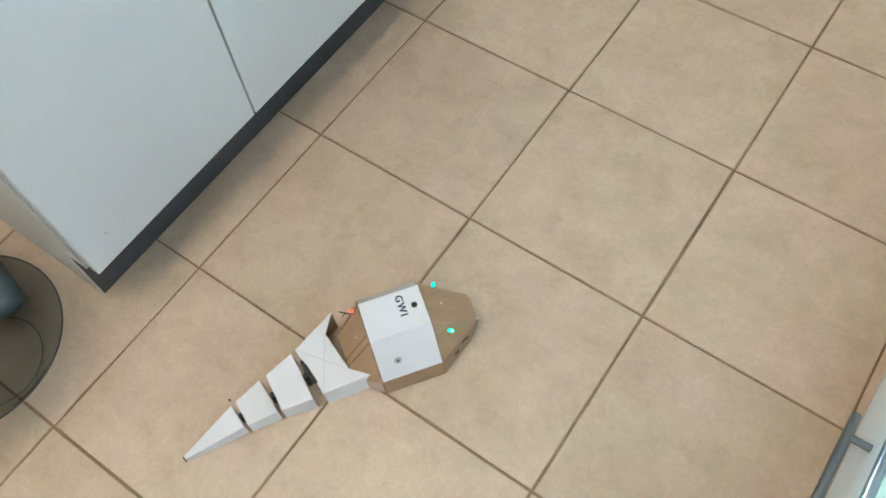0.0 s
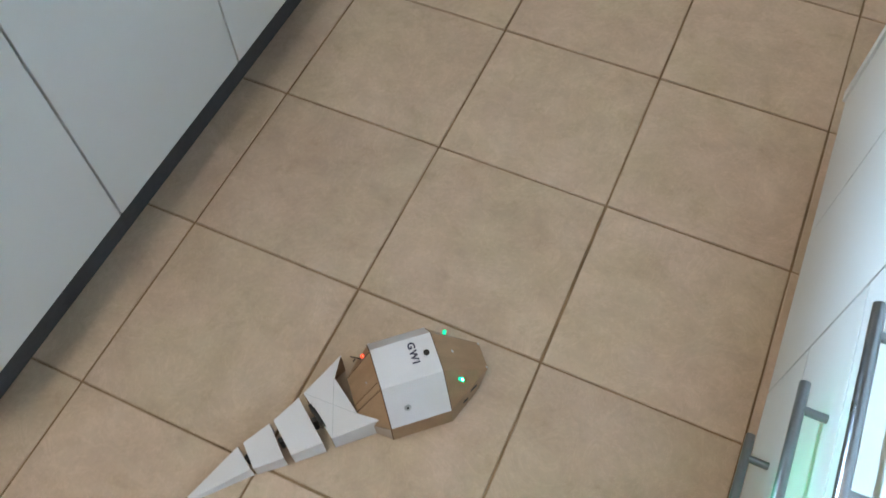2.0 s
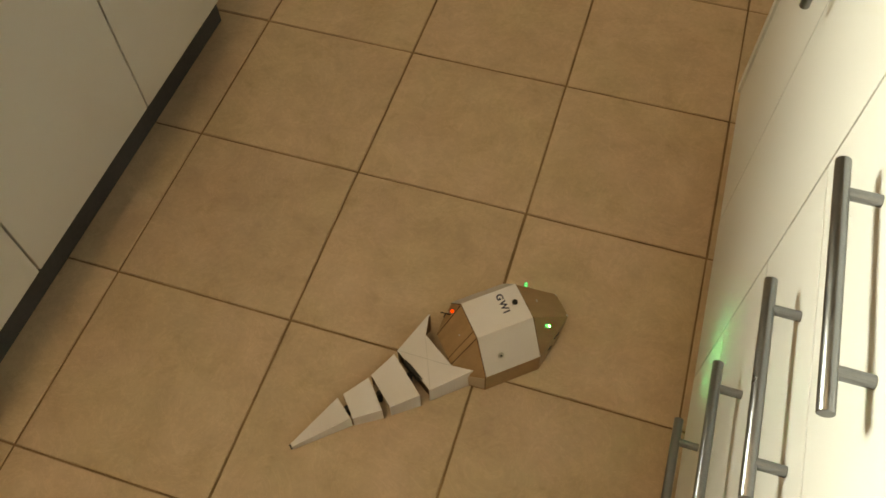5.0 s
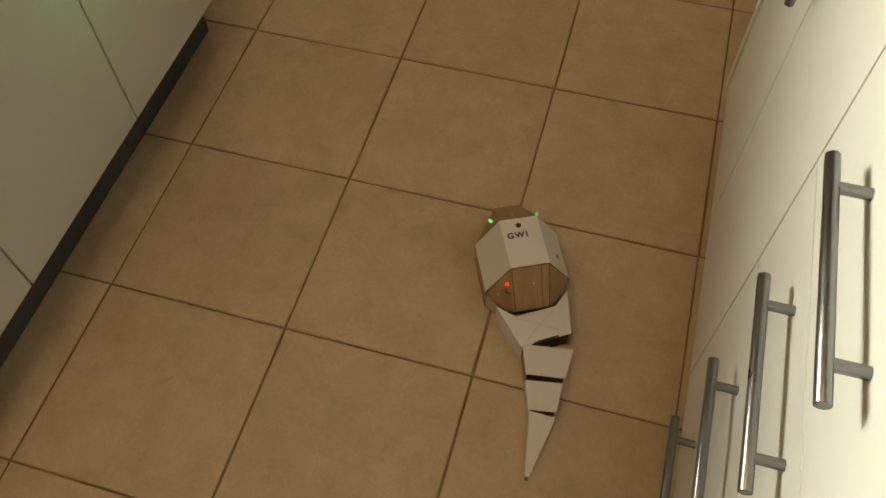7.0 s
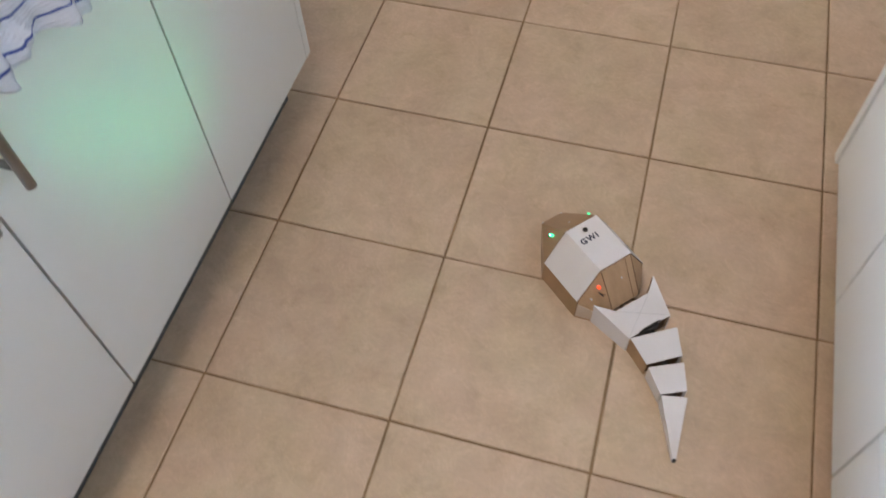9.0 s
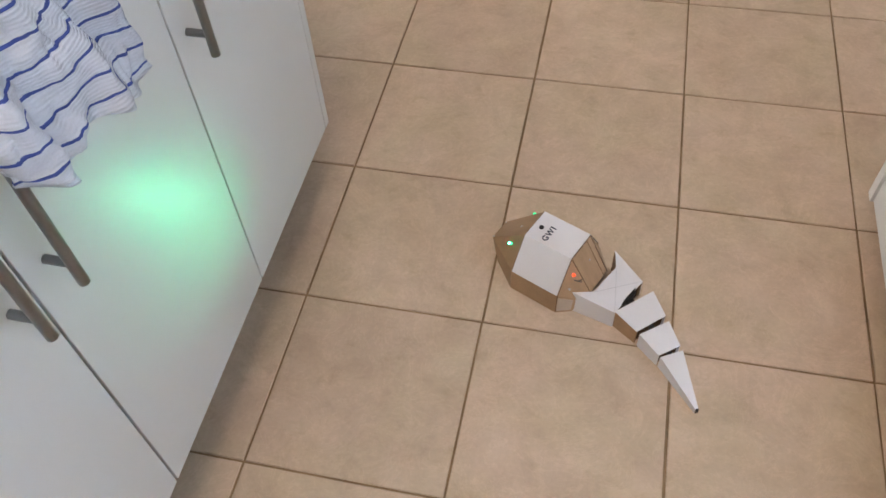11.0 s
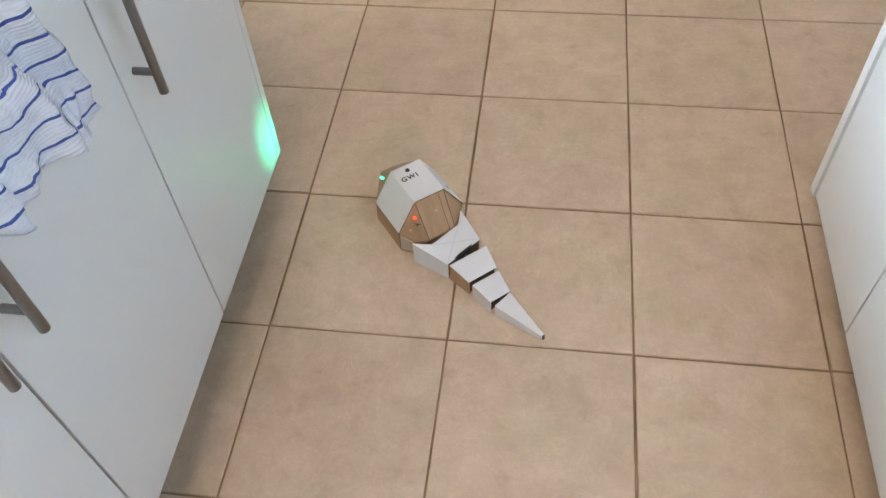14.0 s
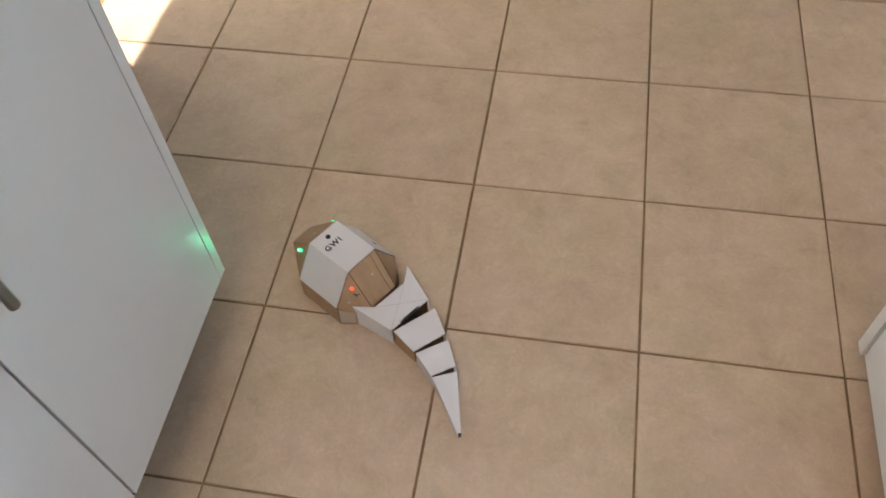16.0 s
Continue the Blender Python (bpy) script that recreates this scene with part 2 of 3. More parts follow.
def slab(name, corners, material, label, **tags):
    ob = part(name, box(bmesh.new(), *corners), material)
    return tagged(ob, label, **tags)


def empty(name, at=(0, 0, 0)):
    ob = new(name)
    ob.location = at
    return ob


# ---- the room ----
ROOM = dict(x0=WALL_X, x1=2.6, y0=-1.75, y1=4.3, z1=2.5)
floor = slab("floor", (-0.9, -1.9, -0.06, 2.75, 4.45, -0.003), GROUT, "beige stoneware tiles laid square with brown grout", category="floor", kind="structure")


def wall_with_openings(name, x0, x1, y0, y1, z1, holes, label):
    """A wall that runs along y, with rectangular holes (y0, y1, z0, z1) in order of y."""
    bm = bmesh.new()
    at = y0
    for a, b, lo, hi in holes:
        box(bm, x0, at, 0, x1, a, z1)
        if lo > 0:
            box(bm, x0, a, 0, x1, b, lo)
        box(bm, x0, a, hi, x1, b, z1)
        at = b
    box(bm, x0, at, 0, x1, y1, z1)
    return tagged(part(name, bm, PLASTER), label, "wall", kind="structure")


WIN = (-0.58, 0.26, 0.96, 1.49)
DOOR = (1.36, 2.31, 0.0, 2.08)
wall_with_openings("wall_west", WALL_X - 0.2, WALL_X, ROOM["y0"], ROOM["y1"], ROOM["z1"], [WIN, DOOR], "cream painted wall with a window and a glazed door")
slab("wall_east", (ROOM["x1"], ROOM["y0"], 0, ROOM["x1"] + 0.15, ROOM["y1"], 2.5), PLASTER, "cream painted plain kitchen wall", category="wall", kind="structure")
slab("wall_north", (WALL_X - 0.2, ROOM["y1"], 0, ROOM["x1"] + 0.15, ROOM["y1"] + 0.15, 2.5), PLASTER, "cream painted plain end wall", category="wall", kind="structure")
slab("wall_south", (WALL_X - 0.2, ROOM["y0"] - 0.15, 0, ROOM["x1"] + 0.15, ROOM["y0"], 2.5), PLASTER, "cream painted plain end wall", category="wall", kind="structure")
slab("ceiling", (WALL_X - 0.2, ROOM["y0"] - 0.15, 2.5, ROOM["x1"] + 0.15, ROOM["y1"] + 0.15, 2.6), CEILING_PAINT, "white painted plain ceiling", category="ceiling", kind="structure")


def glazing(name, hole, label, category):
    y0, y1, z0, z1 = hole
    xa, xb = WALL_X - 0.14, WALL_X - 0.08
    top = tagged(empty(name, (WALL_X - 0.11, (y0 + y1) / 2, z0)), label, category, kind="structure")
    inv = Matrix.Translation(top.location).inverted()
    bm = bmesh.new()
    f = 0.05
    for c in ((y0, z0, y0 + f, z1), (y1 - f, z0, y1, z1), (y0 + f, z0, y1 - f, z0 + f), (y0 + f, z1 - f, y1 - f, z1), ((y0 + y1) / 2 - f / 2, z0 + f, (y0 + y1) / 2 + f / 2, z1 - f)):
        box(bm, xa, c[0], c[1], xb, c[2], c[3], 0.004)
    bm.transform(inv)
    part("window_frame", bm, FRAME_PAINT, top)
    for a, b in ((y0 + f, (y0 + y1) / 2 - f / 2), ((y0 + y1) / 2 + f / 2, y1 - f)):
        bm = box(bmesh.new(), xa + 0.027, a, z0 + f, xa + 0.033, b, z1 - f)
        bm.transform(inv)
        pane = part("pane", bm, GLASS, top)
        pane.visible_shadow = False


glazing("window_1", WIN, "white framed window over the worktop", "window")
glazing("door_1", DOOR, "white framed glazed door in bright daylight", "door")
slab("backdrop", (-3.4, -3.0, -0.05, -3.3, 7.0, 4.0), OUTDOORS, "overexposed bright daylight outside the door", category="backdrop", kind="structure")


# flush ceiling lamp over the aisle, out of view and added to carry the fill
lamp = tagged(empty("fill_ceiling_light", (0.24, -0.72, 2.5)), "unseen flush white ceiling lamp added as fill light", "lamp")
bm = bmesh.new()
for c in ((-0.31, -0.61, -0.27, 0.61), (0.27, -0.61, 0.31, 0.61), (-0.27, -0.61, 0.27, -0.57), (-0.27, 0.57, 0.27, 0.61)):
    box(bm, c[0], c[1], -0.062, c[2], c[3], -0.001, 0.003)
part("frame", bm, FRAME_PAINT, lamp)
part("diffuser", box(bmesh.new(), -0.268, -0.568, -0.055, 0.268, 0.568, -0.045), FILL_DIFFUSER, lamp, "frosted glowing panel of the added fill lamp")


# ---- cabinets ----
def bar_handle(parent, a, b, out, gap=0.030, r=0.0062, inset=0.032):
    """A round bar from a to b (on its axis) on two posts; out: the way from the door to the bar."""
    a, b, out = Vector(a), Vector(b), Vector(out)
    along = (b - a).normalized()
    bm = rod(bmesh.new(), a, b, r, 20, 0.0008)
    handle = part("handle", bm, STEEL, parent, "brushed steel bar handle")
    for s in (a + along * inset, b - along * inset):
        rod_bm = rod(bmesh.new(), s - out * (gap - 0.0005), s - out * (r * 0.6), 0.0052, 14)
        part("post", rod_bm, STEEL, handle)
    for f in handle.data.polygons:
        f.use_smooth = len(f.vertices) == 4
    return handle


LX, LZ0, LZ1 = -0.025, 0.15, 0.862      # front of the doors by the window, their foot and head
RX, RZ0, RZ1 = 0.994, 0.098, 0.862      # front of the doors and drawers across the room
FRONT = 0.018


def left_unit(y0, y1, handle_y, label):
    top = tagged(empty("base_cabinet", (LX - 0.3, (y0 + y1) / 2, 0)), label, "cabinet", "white base cabinets by the window")
    o = Matrix.Translation(top.location).inverted()
    bm = box(bmesh.new(), WALL_X + 0.004, y0 + 0.0008, LZ0 + 0.004, LX - FRONT - 0.002, y1 - 0.0008, 0.866)
    bm.transform(o)
    part("body", bm, CARCASS, top)
    bm = box(bmesh.new(), LX - FRONT, y0 + 0.002, LZ0, LX, y1 - 0.002, LZ1, 0.0012)
    bm.transform(o)
    door = part("door", bm, LAMINATE, top)
    p = top.location
    bar_handle(door, (LX + 0.030 - p.x, handle_y - p.y, 0.597), (LX + 0.030 - p.x, handle_y - p.y, 0.817), (1, 0, 0))
    bm = box(bmesh.new(), LX - 0.30, y0, 0.0, LX - 0.076, y1 + (0.016 if y1 > 0.6 else 0.0), LZ0 - 0.0005)
    bm.transform(o)
    part("plinth", bm, PLINTH_DARK, top, "dark grey recessed plinth")
    return top


def side_panel(top, y0, y1):
    """Laminate side that runs down to the floor, notched under the door."""
    o = Matrix.Translation(top.location).inverted()
    bm = box(bmesh.new(), WALL_X + 0.004, y0, 0.0, LX - 0.074, y1, 0.866, 0.0006)
    box(bm, LX - 0.074, y0, LZ0 + 0.003, LX - FRONT - 0.002, y1, 0.866, 0.0006)
    bm.transform(o)
    part("side_panel", bm, LAMINATE, top)


near_left = left_unit(-0.4585, -0.0985, -0.131, "white laminate base cabinet with closed door and bar handle")
part("smudge", box(bmesh.new(), LX - near_left.location.x - 0.0004, -0.4585 + 0.047 - near_left.location.y, 0.2065, LX - near_left.location.x + 0.0003, -0.4585 + 0.0505 - near_left.location.y, 0.2090), PLINTH_PALE, near_left, "tiny grey smudge")
side_panel(near_left, -0.4608, -0.4588)
left_unit(-0.0985, 0.2575, -0.0655, "white laminate base cabinet with closed door behind a hanging towel")
far_left = left_unit(0.2575, 0.6215, 0.2905, "white laminate base cabinet with closed door beside an end panel")
slab("end_panel", (WALL_X + 0.004, 0.6208, LZ0, LX, 0.6395, 0.866), LAMINATE, "white laminate end panel closing the row of cabinets", category="panel", group="cabinet end panels")
bm = box(bmesh.new(), WALL_X + 0.003, -0.49, 0.868, 0.006, 0.655, 0.906, 0.006)
tagged(part("worktop", bm, COUNTER), "pale speckled worktop with a rounded front edge", "worktop")


def right_unit(y0, y1, fronts, label, flat):
    """fronts: (z0, z1, handle) with handle as the bar's two ends (y, z)."""
    top = tagged(empty("drawer_cabinet" if flat else "base_cabinet", (RX + 0.3, (y0 + y1) / 2, 0)), label, "cabinet", "white base cabinets across the room")
    p = top.location
    o = Matrix.Translation(p).inverted()
    bm = box(bmesh.new(), RX + FRONT + 0.002, y0 + 0.0008, RZ0 + 0.004, RX + 0.60, y1 - 0.0008, 0.866)
    bm.transform(o)
    part("body", bm, CARCASS, top)
    for z0, z1, ends in fronts:
        bm = box(bmesh.new(), RX, y0 + 0.002, z0, RX + FRONT, y1 - 0.002, z1, 0.0012)
        bm.transform(o)
        leaf = part("drawer" if flat else "door", bm, LAMINATE, top)
        if ends:
            (ya, za), (yb, zb) = ends
            bar_handle(leaf, (RX - 0.030 - p.x, ya - p.y, za), (RX - 0.030 - p.x, yb - p.y, zb), (-1, 0, 0))
    bm = box(bmesh.new(), RX + 0.055, y0 + 0.001, 0.0, RX + 0.3, y1 - 0.001, RZ0 + 0.003)
    bm.transform(o)
    part("plinth", bm, PLINTH_PALE, top, "pale recessed plinth")
    return top


right_unit(-0.382, 0.049, [(RZ0, 0.262, ((-0.284, 0.209), (-0.072, 0.209))), (0.265, 0.440, ((-0.286, 0.402), (-0.076, 0.402))),
                           (0.443, 0.620, ((-0.286, 0.582), (-0.071, 0.582))), (0.623, RZ1, ((-0.276, 0.750), (-0.059, 0.750)))],
           "white laminate drawer cabinet with four steel bar handles", True)
right_unit(0.049, 0.346, [(RZ0, RZ1, ((0.316, 0.585), (0.316, 0.805)))], "white laminate base cabinet with closed door and upright bar handle", False)
right_unit(0.346, 0.655, [(RZ0, RZ1, None)], "white laminate base cabinet with plain closed door", False)
right_unit(-0.82, -0.382, [(RZ0, RZ1, None)], "white laminate base cabinet with plain closed door", False)
slab("end_panel", (RX - 0.004, 0.657, 0.092, RX + 0.60, 0.680, 0.866), LAMINATE, "white laminate end panel closing the row of cabinets", category="panel", group="cabinet end panels")
bm = box(bmesh.new(), RX - 0.012, -0.84, 0.868, RX + 0.62, 0.70, 0.906, 0.006)
tagged(part("worktop", bm, COUNTER), "pale speckled worktop over white drawers", "worktop")


# ---- towel ----
def towel():
    """Cotton cloth that lies over the worktop's edge and hangs in soft folds, lower on one side."""
    bm = bmesh.new()
    nu, nv = 60, 44
    uvl = bm.loops.layers.uv.new("UVMap")
    rows = []
    coords = {}
    for i in range(nu + 1):
        u = i / nu                       # 0 at the far side, 1 at the near side
        row = []
        drop = 0.196 - 0.010 * u + 0.013 * math.sin(9.0 * u + 0.4) - 0.08 * max(0.0, u - 0.55)
        for j in range(nv + 1):
            v = j / nv
            s = v * (0.13 + drop)       # length along the cloth from its back edge on the worktop
            if s < 0.13:
                x, z, hang = -0.125 + s, 0.9105, 0.0
            else:
                h = s - 0.13
                x, z, hang = 0.0125, 0.9085 - h, h / 0.24
            corner = math.exp(-((s - 0.13) / 0.012) ** 2)
            x -= 0.004 * corner
            z += 0.001 * corner
            fold = math.sin(14.0 * u + 3.2 * hang + 0.5) * 0.7 + math.sin(25.0 * u - 2.5 * hang + 1.1) * 0.25
            x += (0.004 + 0.017 * hang) * (fold + 0.75) if hang > 0 else 0.0
            z += 0.004 * (fold + 1) if hang == 0 else 0.0
            y = 0.102 + 0.034 * min(1, hang * 1.1) - u * (0.190 + 0.03 * hang) + 0.006 * math.sin(8 * v + 5 * u)
            z += 0.005 * noise.noise(Vector((u * 4, v * 4, 1.0))) * min(1, hang * 4)
            x += (0.011 * noise.noise(Vector((u * 8, v * 7, 4.0))) + 0.006 * noise.noise(Vector((u * 21 + v * 6, v * 15, 9.0)))) * min(1, hang * 4) + 0.003
            y += 0.012 * noise.noise(Vector((u * 7, v * 9, 2.0))) * min(1, hang * 3)
            vert = bm.verts.new((x, y, z))
            coords[vert] = (u * 0.25, s + 0.008 * math.sin(6.0 * u + 1.0) + 0.02 * u)
            row.append(vert)
        rows.append(row)
    for i in range(nu):
        for j in range(nv):
            f = bm.faces.new((rows[i][j], rows[i + 1][j], rows[i + 1][j + 1], rows[i][j + 1]))
            for loop in f.loops:
                loop[uvl].uv = coords[loop.vert]
    ob = part("towel", bm, TOWEL, smooth=True)
    sol = ob.modifiers.new("thickness", "SOLIDIFY")
    sol.thickness, sol.offset = 0.003, 0.0
    return tagged(ob, "white cotton tea towel with blue stripes hanging over the worktop edge", "towel")


towel()


# ---- bowl beside the cabinets ----
def turned(prof, seg=56):
    bm = bmesh.new()
    rings = [[bm.verts.new((r * math.cos(2 * math.pi * k / seg), r * math.sin(2 * math.pi * k / seg), z)) for k in range(seg)] if r > 0 else [bm.verts.new((0, 0, z))] for r, z in prof]
    for a, b in zip(rings, rings[1:]):
        for k in range(seg):
            q = list(dict.fromkeys([a[k % len(a)], a[(k + 1) % len(a)], b[(k + 1) % len(b)], b[k % len(b)]]))
            if len(q) > 2:
                bm.faces.new(q)
    return bm


def bowl():
    top = tagged(empty("plastic_bowl", (-0.162, -0.648, 0)), "smoky clear plastic bowl with a dark rim on the tiles", "bowl")
    out = [(0.0, 0.001), (0.080, 0.001), (0.092, 0.006), (0.108, 0.030), (0.128, 0.062), (0.1515, 0.088)]
    part("shell", turned(out, 96), SMOKE, top, smooth=True)
    part("rim", turned([(0.1505 + 0.0014 * math.cos(a * math.pi / 4), 0.0890 + 0.0014 * math.sin(a * math.pi / 4)) for a in range(9)]), SMOKE_RIM, top, "thin dark rim", smooth=True)
    part("foot_ring", turned([(0.0790 + 0.0012 * math.cos(a * math.pi / 4), 0.0040 + 0.0012 * math.sin(a * math.pi / 4)) for a in range(9)]), SMOKE_RIM, top, smooth=True)
    # rounded bluish plastic bottle that lies in the bowl
    prof = [(0.0, 0.0), (0.022, 0.002), (0.033, 0.009), (0.037, 0.024), (0.037, 0.115), (0.030, 0.135), (0.014, 0.147), (0.014, 0.162), (0.0, 0.163)]
    bm = turned(prof, 28)
    bm.transform(Matrix.Translation((-0.166, -0.578, 0.055)) @ (Vector((-0.8, 0.25, 0.42))).to_track_quat("Z", "Y").to_matrix().to_4x4())
    tagged(part("plastic_bottle", bm, BLUE_PLASTIC, smooth=True), "small blue-grey plastic bottle lying in the smoky bowl", "bottle")


bowl()
bm = bmesh.new()
bmesh.ops.create_icosphere(bm, subdivisions=1, radius=0.0024, matrix=Matrix.Translation((0.2040, -0.4790, 0.0013)) @ Matrix.Diagonal((1.3, 0.8, 0.6, 1)))
tagged(part("crumb", bm, CRUMB), "tiny dark brown crumb lying on a tile", "crumb")


# ---- cardboard robot ----
XF, XR = 0.0490, -0.0470
TOPW, TOPZ, LOWW, LOWZ, FOOTW = 0.0316, 0.1150, 0.0705, 0.0510, 0.0725
robot = tagged(empty("toy_robot", (0.3718, -0.2524, 0)), "homemade cardboard tadpole robot with white panels and green lights", "robot")


def hull(points):
    bm = bmesh.new()
    vs = [bm.verts.new(p) for p in points]
    r = bmesh.ops.convex_hull(bm, input=vs)
    bmesh.ops.delete(bm, geom=[v for v in bm.verts if not v.link_faces], context="VERTS")
    bmesh.ops.dissolve_limit(bm, angle_limit=radians(2), verts=bm.verts, edges=bm.edges)
    return bm


pts = []
for s in (1, -1):
    for x in (XF, XR):
        pts += [(x, s * TOPW, TOPZ), (x, s * LOWW, LOWZ), (x, s * FOOTW, 0.0)]
    pts += [(0.123, s * 0.022, 0.046), (0.104, s * 0.034, 0.0), (-0.090, s * 0.029, 0.046), (-0.072, s * 0.052, 0.040), (-0.070, s * 0.053, 0.0)]
bm = hull(pts)
bmesh.ops.bevel(bm, geom=list(bm.edges), offset=0.0012, segments=2, profile=0.6, affect="EDGES")
skin = BVHTree.FromBMesh(bm)
part("body", bm, CARDBOARD, robot, "folded brown cardboard body")


def panel(corners, thick):
    """A plate on four corners, thickened along its normal."""
    a, b, c, d = [Vector(p) for p in corners]
    nrm = (b - a).cross(d - a).normalized() * thick
    bm = bmesh.new()
    lo = [bm.verts.new(p) for p in (a, b, c, d)]
    hi = [bm.verts.new(p + nrm) for p in (a, b, c, d)]
    bm.faces.new(lo)
    bm.faces.new(hi)
    for k in range(4):
        bm.faces.new((lo[k], lo[(k + 1) % 4], hi[(k + 1) % 4], hi[k]))
    return bm


# smooth taped hood over the nose
hood = []
for s in (1, -1):
    hood += [(XF + 0.0004, s * (TOPW + 0.0002), TOPZ + 0.0003), (XF + 0.0004, s * (LOWW + 0.0004), LOWZ), (XF + 0.0004, s * (FOOTW + 0.0002), 0.0004)]
    hood += [(0.1234, s * 0.0222, 0.0463), (0.1044, s * 0.0343, 0.0004)]
part("hood", hull(hood), CARD_TAPED, robot, "cardboard nose under clear glossy tape")


# one white card folded over the top and down both sides
bm = bmesh.new()
off, th = 0.0008, 0.0016
prof = [(LOWW + 0.0006, LOWZ + 0.001), (TOPW + 0.0002, TOPZ + off)]
outer = [(LOWW + 0.0022, LOWZ + 0.0012), (TOPW + 0.0009, TOPZ + off + th)]
loop2d = prof + [(-y, z) for y, z in reversed(prof)] + [(-y, z) for y, z in outer] + list(reversed(outer))
ends = [[bm.verts.new((x, y, z)) for y, z in loop2d] for x in (XR + 0.001, XF - 0.001)]
n_ = len(loop2d)
for k in range(n_):
    bm.faces.new((ends[0][k], ends[0][(k + 1) % n_], ends[1][(k + 1) % n_], ends[1][k]))
for e in ends:
    for k in range(3):
        bm.faces.new((e[k], e[k + 1], e[n_ - 2 - k], e[n_ - 1 - k]))
cover = part("cover", bm, PAPER, robot, "white card folded over the back")


def face_pose(at, normal, up=(1, 0, 0)):
    """A pose whose z lies along normal and whose y leans towards up."""
    z = Vector(normal).normalized()
    x = Vector(up).cross(z).normalized()
    y = z.cross(x)
    return Matrix.Translation(at) @ Matrix((x, y, z)).transposed().to_4x4()


side_n = {s: Vector((0, s * (TOPZ - LOWZ), LOWW - TOPW)).normalized() for s in (1, -1)}
# screws, washers and the round hole
bm = bmesh.new()
bmesh.ops.create_cone(bm, cap_ends=True, segments=24, radius1=0.0046, radius2=0.0044, depth=0.0014, matrix=Matrix.Translation((0.0332, 0.0026, TOPZ + 0.0030)))
part("hole", bm, BLACK, robot, "round black hole in the card")
for s in (-1,):
    t = 0.40
    at = Vector((-0.0153, s * (LOWW + (TOPW - LOWW) * t), LOWZ + (TOPZ - LOWZ) * t)) + side_n[s] * 0.0026
    bm = bmesh.new()
    bmesh.ops.create_cone(bm, cap_ends=True, segments=20, radius1=0.0056, radius2=0.0050, depth=0.0014, matrix=face_pose(at, side_n[s]))
    washer = part("washer", bm, SCREW, robot)
    bm = bmesh.new()
    bmesh.ops.create_cone(bm, cap_ends=True, segments=12, radius1=0.0019, radius2=0.0017, depth=0.0010, matrix=face_pose(at + side_n[s] * 0.001, side_n[s]))
    part("socket", bm, BLACK, washer)
front_n = Vector((TOPZ - 0.046, 0, 0.123 - XF)).normalized()
for x, sz in ((0.0735, 0.0030),):
    z = TOPZ + (0.046 - TOPZ) * (x - XF) / (0.123 - XF)
    bm = bmesh.new()
    bmesh.ops.create_cone(bm, cap_ends=True, segments=16, radius1=sz, radius2=sz * 0.6, depth=0.0012, matrix=face_pose(Vector((x, 0.003, z)) + front_n * 0.0006, front_n))
    part("screw", bm, SCREW, robot)
rear_n = Vector((-(TOPZ - 0.046), 0, 0.090 + XR)).normalized()
bm = bmesh.new()
bmesh.ops.create_cone(bm, cap_ends=True, segments=12, radius1=0.0018, radius2=0.0012, depth=0.001, matrix=face_pose(Vector((-0.064, -0.004, TOPZ - (TOPZ - 0.046) * (0.064 + XR) / (0.090 + XR))) + rear_n * 0.0005, rear_n))
part("screw", bm, SCREW, robot)

# dark slots on the cheek beside the nose
for at, w, h in (((0.0985, -0.0450, 0.034), 0.0105, 0.0056), ((0.0915, -0.0470, 0.036), 0.0075, 0.0046), ((0.0800, -0.0590, 0.024), 0.0105, 0.0056)):
    spot, nrm, _, _ = skin.find_nearest(Vector(at))
    bm = box(bmesh.new(), -w / 2, -h / 2, -0.0012, w / 2, h / 2, 0.0013)
    bm.transform(face_pose(spot, nrm, (0.6, 0, 1)))
    part("slot", bm, BLACK, robot)
# dark folds at the seams of card and tapered rear, contact shade in their colour
seams = []
for s in (1, -1):
    for x in (XF - 0.0004, XR + 0.0002):
        seams.append(((x, s * (TOPW + 0.0006), TOPZ + 0.0006), (x, s * (LOWW + 0.0010), LOWZ + 0.0004), 0.0007))
    seams.append(((XF, s * (LOWW + 0.0009), LOWZ), (XR, s * (LOWW + 0.0009), LOWZ), 0.0005))
    seams.append(((XR - 0.001, s * (TOPW - 0.0004), TOPZ - 0.0016), (-0.0895, s * 0.0290, 0.047), 0.0007))
    seams.append(((XR, s * (LOWW + 0.0002), LOWZ), (XR, s * FOOTW, 0.002), 0.0006))
for x in (XF - 0.0004, XR + 0.0002):
    seams.append(((x, TOPW, TOPZ + 0.0006), (x, -TOPW, TOPZ + 0.0006), 0.0007))
seams.append(((XR - 0.001, -0.0185, TOPZ - 0.0012), (-0.0895, -0.0175, 0.047), 0.0005))
for a, b, r in seams:
    part("fold", rod(bmesh.new(), a, b, r, 6), CARD_DARK, robot)
# pale cut edges at the lower rear corners
for s in (1, -1):
    a, b = Vector((XR - 0.0015, s * FOOTW, 0.006)), Vector((-0.0685, s * 0.0545, 0.006))
    c, d = Vector((-0.0700, s * 0.0535, 0.037)), Vector((XR - 0.0015, s * LOWW, 0.044))
    spots = []
    for p in (a, b, c, d):
        at, nrm, _, _ = skin.find_nearest(p)
        spots.append(at + nrm * 0.0002)
    if s < 0:
        spots.reverse()
    part("flap", panel(spots, 0.0008), CARD_PALE, robot, "pale glued cardboard flap")
